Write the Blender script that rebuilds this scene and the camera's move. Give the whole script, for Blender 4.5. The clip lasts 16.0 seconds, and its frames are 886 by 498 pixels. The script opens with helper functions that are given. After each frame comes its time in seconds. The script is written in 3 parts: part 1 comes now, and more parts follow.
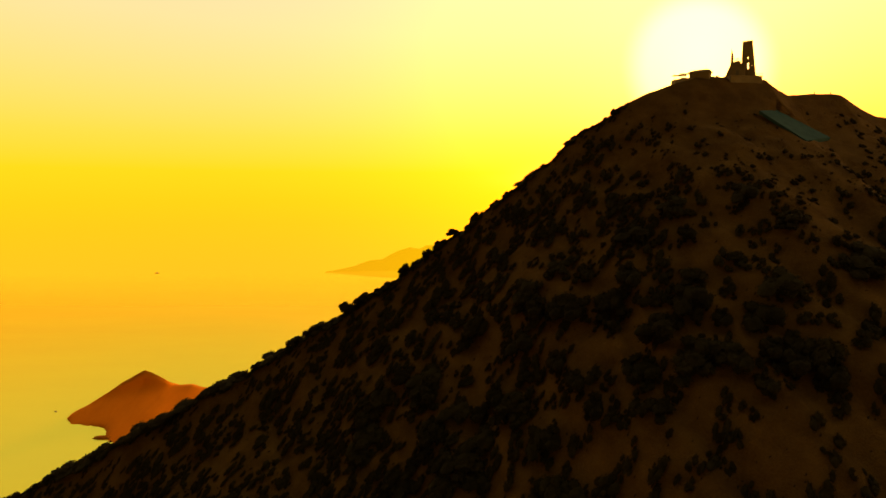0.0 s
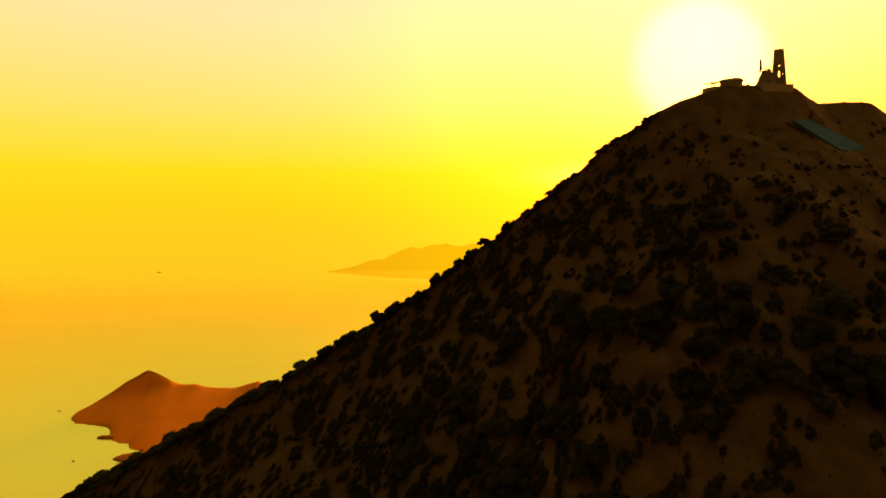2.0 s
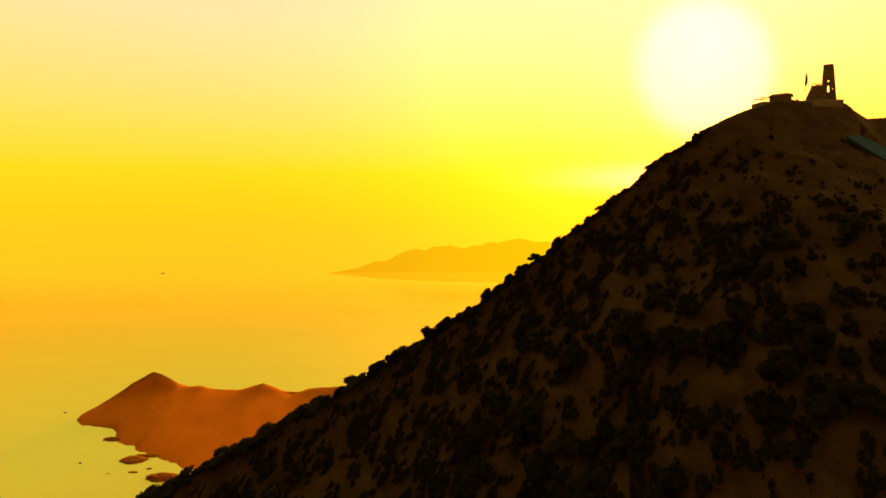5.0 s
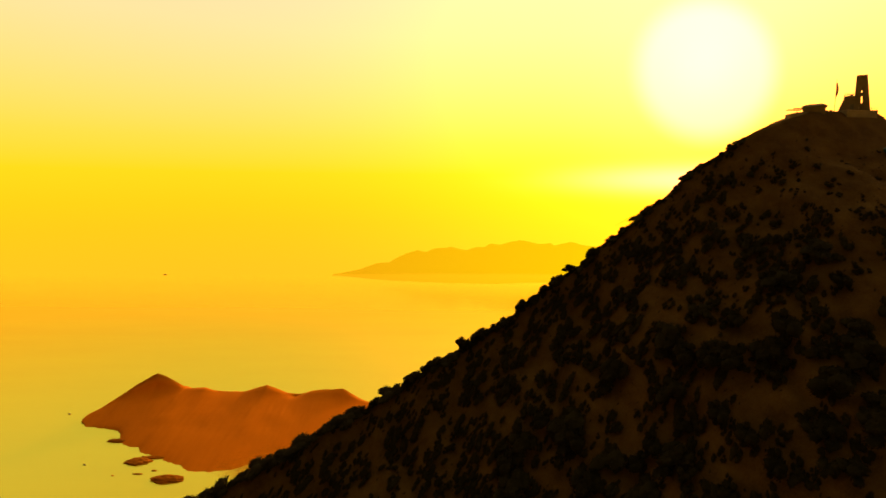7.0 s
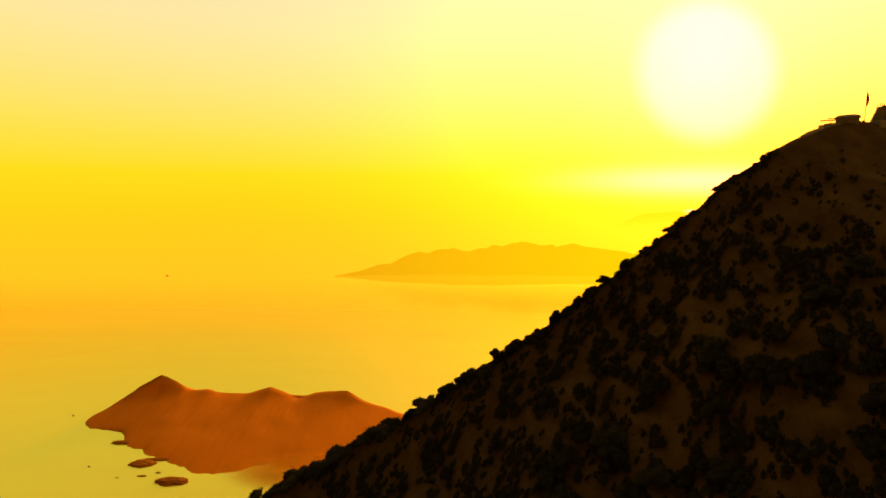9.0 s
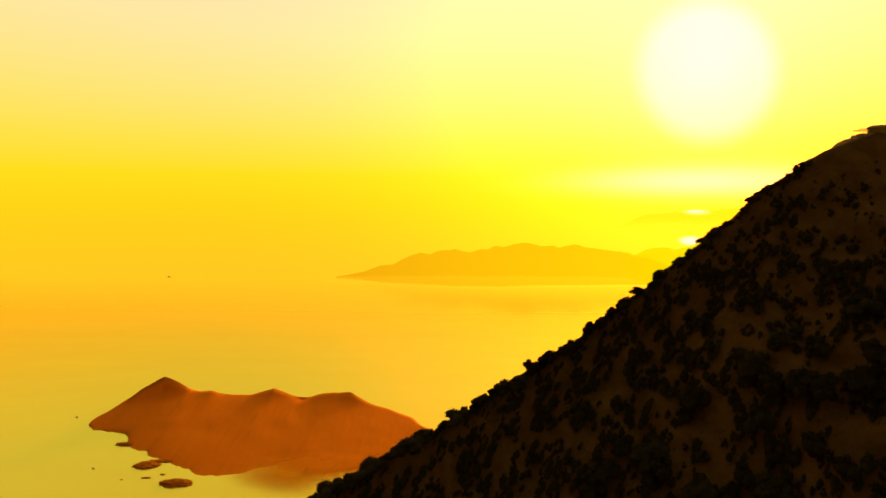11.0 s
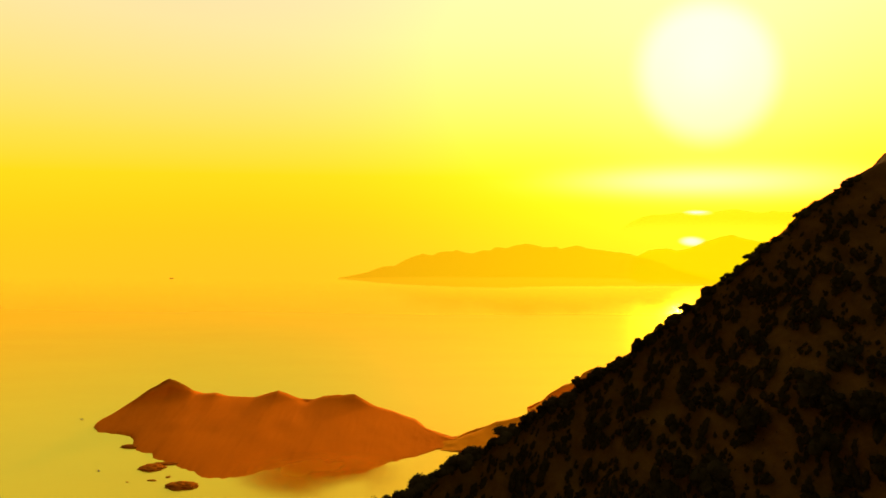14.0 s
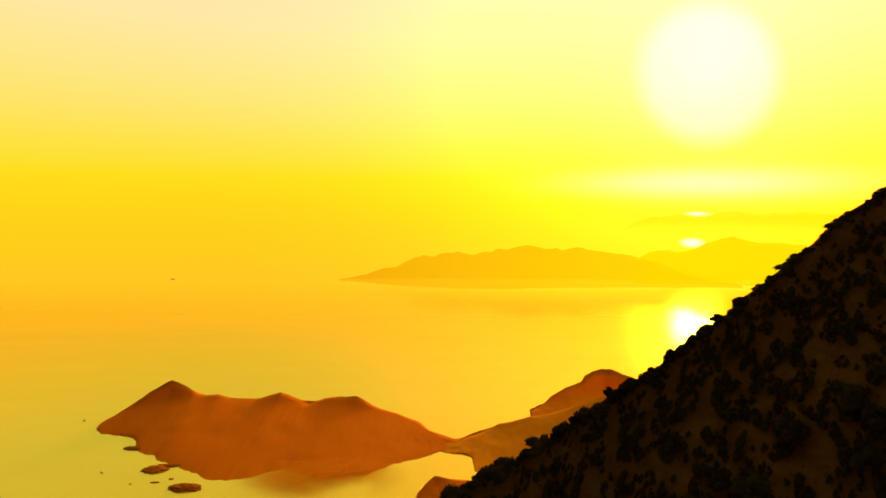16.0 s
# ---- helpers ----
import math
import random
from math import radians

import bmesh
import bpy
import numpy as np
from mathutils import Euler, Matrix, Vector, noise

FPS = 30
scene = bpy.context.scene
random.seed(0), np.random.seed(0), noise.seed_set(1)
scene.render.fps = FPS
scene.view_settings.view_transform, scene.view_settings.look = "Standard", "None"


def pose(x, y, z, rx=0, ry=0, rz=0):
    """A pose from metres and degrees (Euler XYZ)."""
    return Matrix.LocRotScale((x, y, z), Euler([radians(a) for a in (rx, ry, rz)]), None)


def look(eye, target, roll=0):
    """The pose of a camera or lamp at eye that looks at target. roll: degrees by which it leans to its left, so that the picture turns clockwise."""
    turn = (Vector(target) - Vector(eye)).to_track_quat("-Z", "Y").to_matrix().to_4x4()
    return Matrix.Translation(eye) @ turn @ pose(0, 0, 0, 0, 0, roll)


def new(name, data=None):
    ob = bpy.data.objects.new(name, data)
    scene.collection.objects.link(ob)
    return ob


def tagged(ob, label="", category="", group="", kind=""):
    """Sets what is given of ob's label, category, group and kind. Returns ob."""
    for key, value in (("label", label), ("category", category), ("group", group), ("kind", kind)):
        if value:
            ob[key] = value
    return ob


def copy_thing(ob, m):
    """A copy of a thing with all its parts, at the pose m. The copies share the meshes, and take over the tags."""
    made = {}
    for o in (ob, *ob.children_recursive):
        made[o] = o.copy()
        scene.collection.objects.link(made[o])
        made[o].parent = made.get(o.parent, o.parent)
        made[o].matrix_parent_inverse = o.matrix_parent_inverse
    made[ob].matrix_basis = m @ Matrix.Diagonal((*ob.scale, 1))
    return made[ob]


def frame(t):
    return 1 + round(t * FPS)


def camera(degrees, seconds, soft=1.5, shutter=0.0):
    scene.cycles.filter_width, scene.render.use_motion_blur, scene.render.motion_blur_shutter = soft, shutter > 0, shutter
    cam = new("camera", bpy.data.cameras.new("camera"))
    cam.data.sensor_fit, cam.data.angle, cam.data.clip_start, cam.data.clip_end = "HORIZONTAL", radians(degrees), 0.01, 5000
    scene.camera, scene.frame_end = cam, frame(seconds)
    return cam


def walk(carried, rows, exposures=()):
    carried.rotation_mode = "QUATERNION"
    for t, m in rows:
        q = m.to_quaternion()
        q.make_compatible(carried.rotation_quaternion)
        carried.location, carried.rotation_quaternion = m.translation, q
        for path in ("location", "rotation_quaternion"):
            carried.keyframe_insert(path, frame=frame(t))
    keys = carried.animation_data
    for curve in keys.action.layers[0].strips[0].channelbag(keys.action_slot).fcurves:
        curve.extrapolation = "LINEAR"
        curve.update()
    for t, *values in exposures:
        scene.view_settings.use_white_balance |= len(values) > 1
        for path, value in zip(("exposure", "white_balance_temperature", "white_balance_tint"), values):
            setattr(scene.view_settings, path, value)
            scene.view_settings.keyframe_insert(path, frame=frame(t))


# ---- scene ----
cam = camera(82.1, 16.0, soft=1.65)
PATH = [
    (0, pose(0.003, -0.001, 0.002, 83.427, -0.104, -0.019)),
    (1, pose(-4.458, 0.407, 1.430, 83.371, -0.128, 0.027)),
    (2, pose(-9.144, 0.711, 2.813, 83.366, -0.165, 0.084)),
    (3, pose(-13.993, 0.944, 4.175, 83.398, -0.209, 0.148)),
    (4, pose(-18.949, 1.133, 5.533, 83.453, -0.253, 0.215)),
    (5, pose(-23.967, 1.301, 6.904, 83.522, -0.293, 0.283)),
    (6, pose(-29.005, 1.468, 8.297, 83.594, -0.325, 0.348)),
    (7, pose(-34.032, 1.647, 9.719, 83.663, -0.347, 0.410)),
    (8, pose(-39.023, 1.847, 11.173, 83.725, -0.357, 0.465)),
    (9, pose(-43.961, 2.073, 12.657, 83.776, -0.357, 0.514)),
    (10, pose(-48.837, 2.325, 14.166, 83.816, -0.348, 0.555)),
    (11, pose(-53.649, 2.597, 15.690, 83.846, -0.333, 0.589)),
    (12, pose(-58.402, 2.879, 17.216, 83.870, -0.316, 0.616)),
    (13, pose(-63.110, 3.158, 18.725, 83.893, -0.303, 0.636)),
    (14, pose(-67.793, 3.414, 20.198, 83.923, -0.301, 0.652)),
    (15, pose(-72.480, 3.623, 21.606, 83.969, -0.319, 0.665)),
    (16, pose(-77.206, 3.756, 22.922, 84.044, -0.366, 0.677)),
]
walk(cam, PATH)

# ---- world and sun ----
SUN = Vector((0.4309, 0.8785, 0.2066)).normalized()
SEA = -767.0


def link(tree, a, b):
    tree.links.new(a, b)


def node(tree, kind, **values):
    n = tree.nodes.new(kind)
    for key, value in values.items():
        n.inputs[key].default_value = value
    return n


def ramp_of(tree, stops, mode="LINEAR"):
    n = tree.nodes.new("ShaderNodeValToRGB")
    n.color_ramp.interpolation = mode
    while len(n.color_ramp.elements) < len(stops):
        n.color_ramp.elements.new(0.5)
    for e, (at, colour) in zip(n.color_ramp.elements, stops):
        e.position, e.color = at, (*colour, 1)
    return n


def math_of(tree, op, a, b=None, clamp=False):
    n = tree.nodes.new("ShaderNodeMath")
    n.operation, n.use_clamp = op, clamp
    for slot, v in ((0, a), (1, b)):
        if v is None:
            continue
        if isinstance(v, (int, float)):
            n.inputs[slot].default_value = v
        else:
            link(tree, v, n.inputs[slot])
    return n.outputs[0]


def span_of(tree, value, a, b, c, d, smooth=False):
    n = tree.nodes.new("ShaderNodeMapRange")
    n.interpolation_type = "SMOOTHSTEP" if smooth else "LINEAR"
    for slot, v in ((1, a), (2, b), (3, c), (4, d)):
        n.inputs[slot].default_value = v
    link(tree, value, n.inputs[0])
    return n.outputs[0]


def tint(tree, value, colour):
    n = tree.nodes.new("ShaderNodeVectorMath")
    n.operation = "SCALE"
    n.inputs[0].default_value = colour
    link(tree, value, n.inputs["Scale"])
    return n.outputs[0]


def plus(tree, a, b):
    n = tree.nodes.new("ShaderNodeVectorMath")
    n.operation = "ADD"
    link(tree, a, n.inputs[0]), link(tree, b, n.inputs[1])
    return n.outputs[0]


def dot_of(tree, vec, fixed):
    n = tree.nodes.new("ShaderNodeVectorMath")
    n.operation = "DOT_PRODUCT"
    n.inputs[1].default_value = fixed
    link(tree, vec, n.inputs[0])
    return n.outputs["Value"]


world = bpy.data.worlds.new("sunset_sky")
scene.world = world
world.use_nodes = True
wt = world.node_tree
wt.nodes.clear()
coord = wt.nodes.new("ShaderNodeTexCoord").outputs["Generated"]
sky = wt.nodes.new("ShaderNodeTexSky")
sky.sky_type, sky.sun_disc = "NISHITA", False
sky.sun_elevation, sky.sun_rotation = math.asin(SUN.z), math.atan2(SUN.x, SUN.y)
sky.dust_density, sky.air_density = 4.0, 1.5
split = wt.nodes.new("ShaderNodeSeparateXYZ")
link(wt, coord, split.inputs[0])
height = span_of(wt, split.outputs["Z"], -0.2, 1.0, 0, 1)
# dusty air in front of the low sun, from the haze over the sea to the zenith
dusk = ramp_of(wt, [
    (0.000, (0.520, 0.225, 0.0060)),
    (0.050, (0.540, 0.232, 0.0058)),
    (0.085, (0.570, 0.240, 0.0050)),
    (0.115, (0.620, 0.248, 0.0042)),
    (0.150, (0.720, 0.266, 0.0036)),
    (0.195, (0.800, 0.292, 0.0048)),
    (0.245, (0.710, 0.304, 0.0280)),
    (0.300, (0.640, 0.312, 0.0680)),
    (0.400, (0.410, 0.320, 0.1440)),
    (0.480, (0.302, 0.304, 0.1840)),
    (0.620, (0.280, 0.232, 0.1120)),
    (0.800, (0.224, 0.168, 0.0680)),
    (1.000, (0.192, 0.136, 0.0520))])
link(wt, height, dusk.inputs[0])
flat = Vector((SUN.x, SUN.y, 0)).normalized()
side = span_of(wt, dot_of(wt, coord, flat), -0.50, 0.36, 0.115, 2.5, True)
toward = dot_of(wt, coord, SUN)
near = math_of(wt, "MAXIMUM", toward, 0.0)
wide = math_of(wt, "POWER", near, 9.0)
mid = math_of(wt, "POWER", near, 60.0)
core = math_of(wt, "POWER", near, 420.0)
# the glare round the sun, even on a plane across the view over the bay
AHEAD = Vector((0, 0.9938, -0.1112))
ahead = dot_of(wt, coord, AHEAD)
sheet = wt.nodes.new("ShaderNodeVectorMath")
sheet.operation = "SCALE"
link(wt, coord, sheet.inputs[0]), link(wt, math_of(wt, "DIVIDE", 1.0, math_of(wt, "MAXIMUM", ahead, 0.3)), sheet.inputs["Scale"])
far_off = wt.nodes.new("ShaderNodeVectorMath")
far_off.operation = "DISTANCE"
far_off.inputs[1].default_value = SUN / SUN.dot(AHEAD)
link(wt, sheet.outputs[0], far_off.inputs[0])
disc = span_of(wt, far_off.outputs["Value"], 0.165, 0.100, 0, 1, True)
glow = tint(wt, wide, (2.2, 0.56, 0.0))
glow = plus(wt, glow, tint(wt, mid, (0.8, 0.28, 0.08)))
glow = plus(wt, glow, tint(wt, core, (0.9, 0.7, 0.12)))
glow = plus(wt, glow, tint(wt, disc, (2.5, 1.8, 0.36)))
# a thin bright streak of cloud low under the sun
low = math_of(wt, "SUBTRACT", split.outputs["Z"], 0.026)
low = math_of(wt, "POWER", 2.718, math_of(wt, "MULTIPLY", math_of(wt, "MULTIPLY", low, low), -1900.0))
across = math_of(wt, "POWER", math_of(wt, "MAXIMUM", dot_of(wt, coord, flat), 0.0), 60.0)
glow = plus(wt, glow, tint(wt, math_of(wt, "MULTIPLY", low, across), (0.2, 0.25, 0.42)))
# two glints of open sea far out under the sun, painted into the sky
for way, flatness, size in (((0.4367, 0.8991, -0.0290), 5.0, 0.018), ((0.4298, 0.8994, -0.0795), 2.4, 0.017)):
    off = wt.nodes.new("ShaderNodeVectorMath")
    off.operation = "SUBTRACT"
    off.inputs[1].default_value = way
    link(wt, coord, off.inputs[0])
    flat_off = wt.nodes.new("ShaderNodeVectorMath")
    flat_off.operation = "MULTIPLY"
    flat_off.inputs[1].default_value = (1.0 / size, 1.0 / size, flatness / size)
    link(wt, off.outputs[0], flat_off.inputs[0])
    reach = wt.nodes.new("ShaderNodeVectorMath")
    reach.operation = "LENGTH"
    link(wt, flat_off.outputs[0], reach.inputs[0])
    glow = plus(wt, glow, tint(wt, span_of(wt, reach.outputs["Value"], 1.5, 0.3, 0, 1, True), (0.8, 0.7, 0.75)))
lit = wt.nodes.new("ShaderNodeVectorMath")
lit.operation = "SCALE"
link(wt, dusk.outputs[0], lit.inputs[0]), link(wt, side, lit.inputs["Scale"])
hue = wt.nodes.new("ShaderNodeVectorMath")
hue.operation = "MULTIPLY"
hue.inputs[1].default_value = (0.0025, 0.0014, 0.0001)
link(wt, sky.outputs[0], hue.inputs[0])
back = node(wt, "ShaderNodeBackground", Strength=1.0)
link(wt, plus(wt, plus(wt, lit.outputs[0], hue.outputs[0]), glow), back.inputs["Color"])
link(wt, back.outputs[0], wt.nodes.new("ShaderNodeOutputWorld").inputs[0])

sun = new("sun", bpy.data.lights.new("sun", "SUN"))
sun.data.energy, sun.data.angle, sun.data.color = 1.6, radians(4.0), (1.0, 0.60, 0.14)
sun.matrix_world = look((0, 0, 300), Vector((0, 0, 300)) - SUN)

# ---- materials ----


def material(name, dark, light, scale, rough=0.9, bump=0.3, bump_scale=None, grain=None, speck=None, shine=0.5):
    """Two colours mixed by a coarse and a fine noise, with relief."""
    m = bpy.data.materials.new(name)
    m.use_nodes = True
    t = m.node_tree
    bsdf = t.nodes["Principled BSDF"]
    bsdf.inputs["Roughness"].default_value = rough
    bsdf.inputs["Specular IOR Level"].default_value = shine
    place = t.nodes.new("ShaderNodeTexCoord").outputs["Object"]
    coarse = node(t, "ShaderNodeTexNoise", Scale=scale, Detail=6.0, Roughness=0.6)
    fine = node(t, "ShaderNodeTexNoise", Scale=grain or scale * 11, Detail=4.0, Roughness=0.7)
    link(t, place, coarse.inputs["Vector"]), link(t, place, fine.inputs["Vector"])
    both = math_of(t, "ADD", math_of(t, "MULTIPLY", coarse.outputs[0], 0.65), math_of(t, "MULTIPLY", fine.outputs[0], 0.35))
    stops = [(0.36, dark), (0.62, light)]
    if speck:
        stops.append((0.70, speck))
    colours = ramp_of(t, stops)
    link(t, both, colours.inputs[0])
    info = t.nodes.new("ShaderNodeObjectInfo")
    shift = node(t, "ShaderNodeHueSaturation")
    link(t, span_of(t, info.outputs["Random"], 0, 1, 0.8, 1.2), shift.inputs["Value"])
    link(t, colours.outputs[0], shift.inputs["Color"])
    link(t, shift.outputs[0], bsdf.inputs["Base Color"])
    relief = node(t, "ShaderNodeBump", Strength=bump, Distance=1.0 / (bump_scale or scale * 11))
    link(t, fine.outputs[0], relief.inputs["Height"])
    link(t, relief.outputs[0], bsdf.inputs["Normal"])
    return m


M_SOIL = material("dry_soil", (0.070, 0.036, 0.009), (0.136, 0.075, 0.018), 0.16, 0.95, 0.6, 2.0, 2.6, (0.185, 0.113, 0.035), shine=0.05)
M_LEAF = material("scrub_leaves", (0.014, 0.011, 0.004), (0.034, 0.027, 0.009), 0.9, 0.85, 0.1, shine=0.05)
M_BARK = material("bark", (0.05, 0.035, 0.025), (0.11, 0.08, 0.055), 3.0, 0.95, 0.5, shine=0.05)
M_CONCRETE = material("weathered_concrete", (0.22, 0.17, 0.11), (0.34, 0.27, 0.18), 0.7, 0.85, 0.25)
M_RENDER = material("stained_render", (0.24, 0.18, 0.11), (0.34, 0.27, 0.18), 0.5, 0.85, 0.2)
M_RAMP = material("launch_ramp_slab", (0.030, 0.068, 0.085), (0.050, 0.100, 0.120), 0.35, 0.95, 0.15, shine=0.03)
M_STEEL = material("painted_steel", (0.14, 0.13, 0.12), (0.22, 0.20, 0.18), 2.0, 0.5, 0.05)
M_ROOF = material("roof_sheet", (0.20, 0.15, 0.11), (0.30, 0.24, 0.18), 0.8, 0.7, 0.1)
M_CLOTH = material("flag_cloth", (0.20, 0.03, 0.02), (0.28, 0.05, 0.03), 1.4, 0.9, 0.1)
# orange sunset haze is put into these rock colours, paler on the coast
M_ISLE = material("hazed_island_rock", (0.86, 0.222, 0.001), (0.92, 0.245, 0.002), 0.008, 0.95, 0.02, 0.15, shine=0.05)
M_ISLET = material("hazed_islet_rock", (0.46, 0.135, 0.003), (0.56, 0.17, 0.004), 0.06, 0.95, 0.1, 0.6, shine=0.05)
M_COAST = material("hazed_coast_rock", (0.90, 0.315, 0.003), (0.93, 0.345, 0.004), 0.006, 0.95, 0.02, 0.15, shine=0.05)
M_FAR = material("far_hills_haze_glow", (0.10, 0.06, 0.002), (0.12, 0.07, 0.003), 0.002, 0.95, 0.05, 0.05, shine=0.05)
M_FARTHEST = material("farthest_hills_haze_glow", (0.10, 0.06, 0.002), (0.12, 0.07, 0.003), 0.002, 0.95, 0.02, 0.05, shine=0.05)
M_LAST = material("last_range_haze_glow", (0.10, 0.06, 0.002), (0.12, 0.07, 0.003), 0.002, 0.95, 0.02, 0.05, shine=0.05)
# farthest backdrop land: bright haze put into its emission, rising towards the sun
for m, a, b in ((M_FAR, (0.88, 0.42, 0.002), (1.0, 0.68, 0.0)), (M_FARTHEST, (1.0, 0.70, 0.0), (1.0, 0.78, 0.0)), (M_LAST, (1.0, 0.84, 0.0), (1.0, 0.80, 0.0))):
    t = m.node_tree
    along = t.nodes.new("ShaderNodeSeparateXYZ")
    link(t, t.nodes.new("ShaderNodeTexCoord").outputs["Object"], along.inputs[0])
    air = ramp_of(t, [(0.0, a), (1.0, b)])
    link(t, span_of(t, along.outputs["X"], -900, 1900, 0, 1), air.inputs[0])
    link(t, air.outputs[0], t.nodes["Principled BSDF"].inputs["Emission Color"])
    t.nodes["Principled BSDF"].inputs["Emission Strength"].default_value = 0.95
    # haze is also imitated by making the land partly clear to the sky
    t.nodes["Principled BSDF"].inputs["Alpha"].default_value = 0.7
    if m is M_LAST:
        # its foot turns clear, standing in for low haze
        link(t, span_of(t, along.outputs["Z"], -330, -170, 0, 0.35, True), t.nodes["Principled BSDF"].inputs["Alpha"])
M_HULL = material("boat_hull", (0.34, 0.25, 0.14), (0.46, 0.36, 0.22), 0.4, 0.5, 0.05)

M_SEA = bpy.data.materials.new("hazed_sea_water")
M_SEA.use_nodes = True
t = M_SEA.node_tree
bsdf = t.nodes["Principled BSDF"]
place = t.nodes.new("ShaderNodeTexCoord").outputs["Object"]
stretch = node(t, "ShaderNodeMapping", Scale=(0.25, 1.0, 1.0))
link(t, place, stretch.inputs["Vector"])
slick = node(t, "ShaderNodeTexNoise", Scale=0.0034, Detail=5.0, Roughness=0.55)
link(t, stretch.outputs[0], slick.inputs["Vector"])
ripple = node(t, "ShaderNodeTexNoise", Scale=0.012, Detail=2.0, Roughness=0.5)
link(t, stretch.outputs[0], ripple.inputs["Vector"])
# a gold haze tint is put into the water's base colour
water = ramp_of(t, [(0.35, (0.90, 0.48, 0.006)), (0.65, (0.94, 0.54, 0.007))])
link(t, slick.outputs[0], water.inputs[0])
relief = node(t, "ShaderNodeBump", Strength=0.03, Distance=1.0)
link(t, ripple.outputs[0], relief.inputs["Height"])
t.nodes.remove(bsdf)
body = node(t, "ShaderNodeBsdfDiffuse")
link(t, water.outputs[0], body.inputs["Color"])
# the reflection is tinted gold too, for the same haze
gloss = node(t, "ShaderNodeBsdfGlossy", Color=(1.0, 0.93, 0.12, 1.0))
out = t.nodes.new("ShaderNodeSeparateXYZ")
link(t, place, out.inputs[0])
# smooth in the bay, ruffled by the wind farther out
ruffled = math_of(t, "ADD", span_of(t, slick.outputs[0], 0.35, 0.65, 0.10, 0.14), span_of(t, out.outputs["Y"], 2300, 4300, 0.0, 0.07, True))
link(t, ruffled, gloss.inputs["Roughness"])
link(t, relief.outputs[0], gloss.inputs["Normal"])
shine = node(t, "ShaderNodeFresnel", IOR=8.0)
link(t, relief.outputs[0], shine.inputs["Normal"])
blend = t.nodes.new("ShaderNodeMixShader")
link(t, shine.outputs[0], blend.inputs[0]), link(t, body.outputs[0], blend.inputs[1]), link(t, gloss.outputs[0], blend.inputs[2])
# haze imitated: the far water turns clear and the sky takes its place
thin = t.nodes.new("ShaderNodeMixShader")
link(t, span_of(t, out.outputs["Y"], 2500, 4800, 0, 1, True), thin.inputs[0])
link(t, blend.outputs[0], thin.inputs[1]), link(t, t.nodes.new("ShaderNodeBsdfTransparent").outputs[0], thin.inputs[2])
link(t, thin.outputs[0], t.nodes["Material Output"].inputs["Surface"])

# low sea mist: mostly clear, lit through by the sun
M_MIST = bpy.data.materials.new("sea_mist")
M_MIST.use_nodes = True
t = M_MIST.node_tree
t.nodes.remove(t.nodes["Principled BSDF"])
place = t.nodes.new("ShaderNodeTexCoord").outputs["Object"]
wisp = node(t, "ShaderNodeTexNoise", Scale=0.006, Detail=3.0, Roughness=0.5)
link(t, place, wisp.inputs["Vector"])
spot = t.nodes.new("ShaderNodeMapping")
spot.inputs["Location"].default_value, spot.inputs["Scale"].default_value = (1.6, -10.5, 0), (1 / 270.0, 1 / 130.0, 0)
link(t, place, spot.inputs["Vector"])
rim = t.nodes.new("ShaderNodeVectorMath")
rim.operation = "LENGTH"
link(t, spot.outputs[0], rim.inputs[0])
veil = math_of(t, "MULTIPLY", span_of(t, rim.outputs["Value"], 1.0, 0.25, 0, 1, True), span_of(t, wisp.outputs[0], 0.28, 0.60, 0, 0.45, True))
pale = node(t, "ShaderNodeBsdfTranslucent", Color=(0.92, 0.50, 0.02, 1))
top = node(t, "ShaderNodeBsdfDiffuse", Color=(0.92, 0.50, 0.02, 1))
both = node(t, "ShaderNodeMixShader", Fac=0.5)
link(t, pale.outputs[0], both.inputs[1]), link(t, top.outputs[0], both.inputs[2])
air = t.nodes.new("ShaderNodeMixShader")
link(t, veil, air.inputs[0]), link(t, t.nodes.new("ShaderNodeBsdfTransparent").outputs[0], air.inputs[1]), link(t, both.outputs[0], air.inputs[2])
link(t, air.outputs[0], t.nodes["Material Output"].inputs["Surface"])

# ---- mesh helpers ----


def mesh_from(name, verts, faces, mat, smooth=True):
    me = bpy.data.meshes.new(name)
    me.from_pydata(verts, [], faces)
    me.materials.append(mat)
    me.polygons.foreach_set("use_smooth", [smooth] * len(me.polygons))
    me.update()
    return me


def part(name, bm, mat, parent=None, label=""):
    """Links a bmesh as one object, under a thing or by itself."""
    me = bpy.data.meshes.new(name)
    bm.to_mesh(me)
    bm.free()
    me.materials.append(mat)
    ob = new(name, me)
    ob.parent = parent
    return tagged(ob, label)


def block(bm, x0, x1, y0, y1, z0, z1, bevel=0.03):
    """A box with softened edges, added to bm."""
    made = bmesh.ops.create_cube(bm, size=1.0)
    bmesh.ops.transform(bm, matrix=Matrix.Translation(((x0 + x1) / 2, (y0 + y1) / 2, (z0 + z1) / 2)) @ Matrix.Diagonal((x1 - x0, y1 - y0, z1 - z0, 1)), verts=made["verts"])
    if bevel:
        edges = list({e for v in made["verts"] for e in v.link_edges})
        bmesh.ops.bevel(bm, geom=edges, offset=bevel, segments=1, affect="EDGES")
    return bm


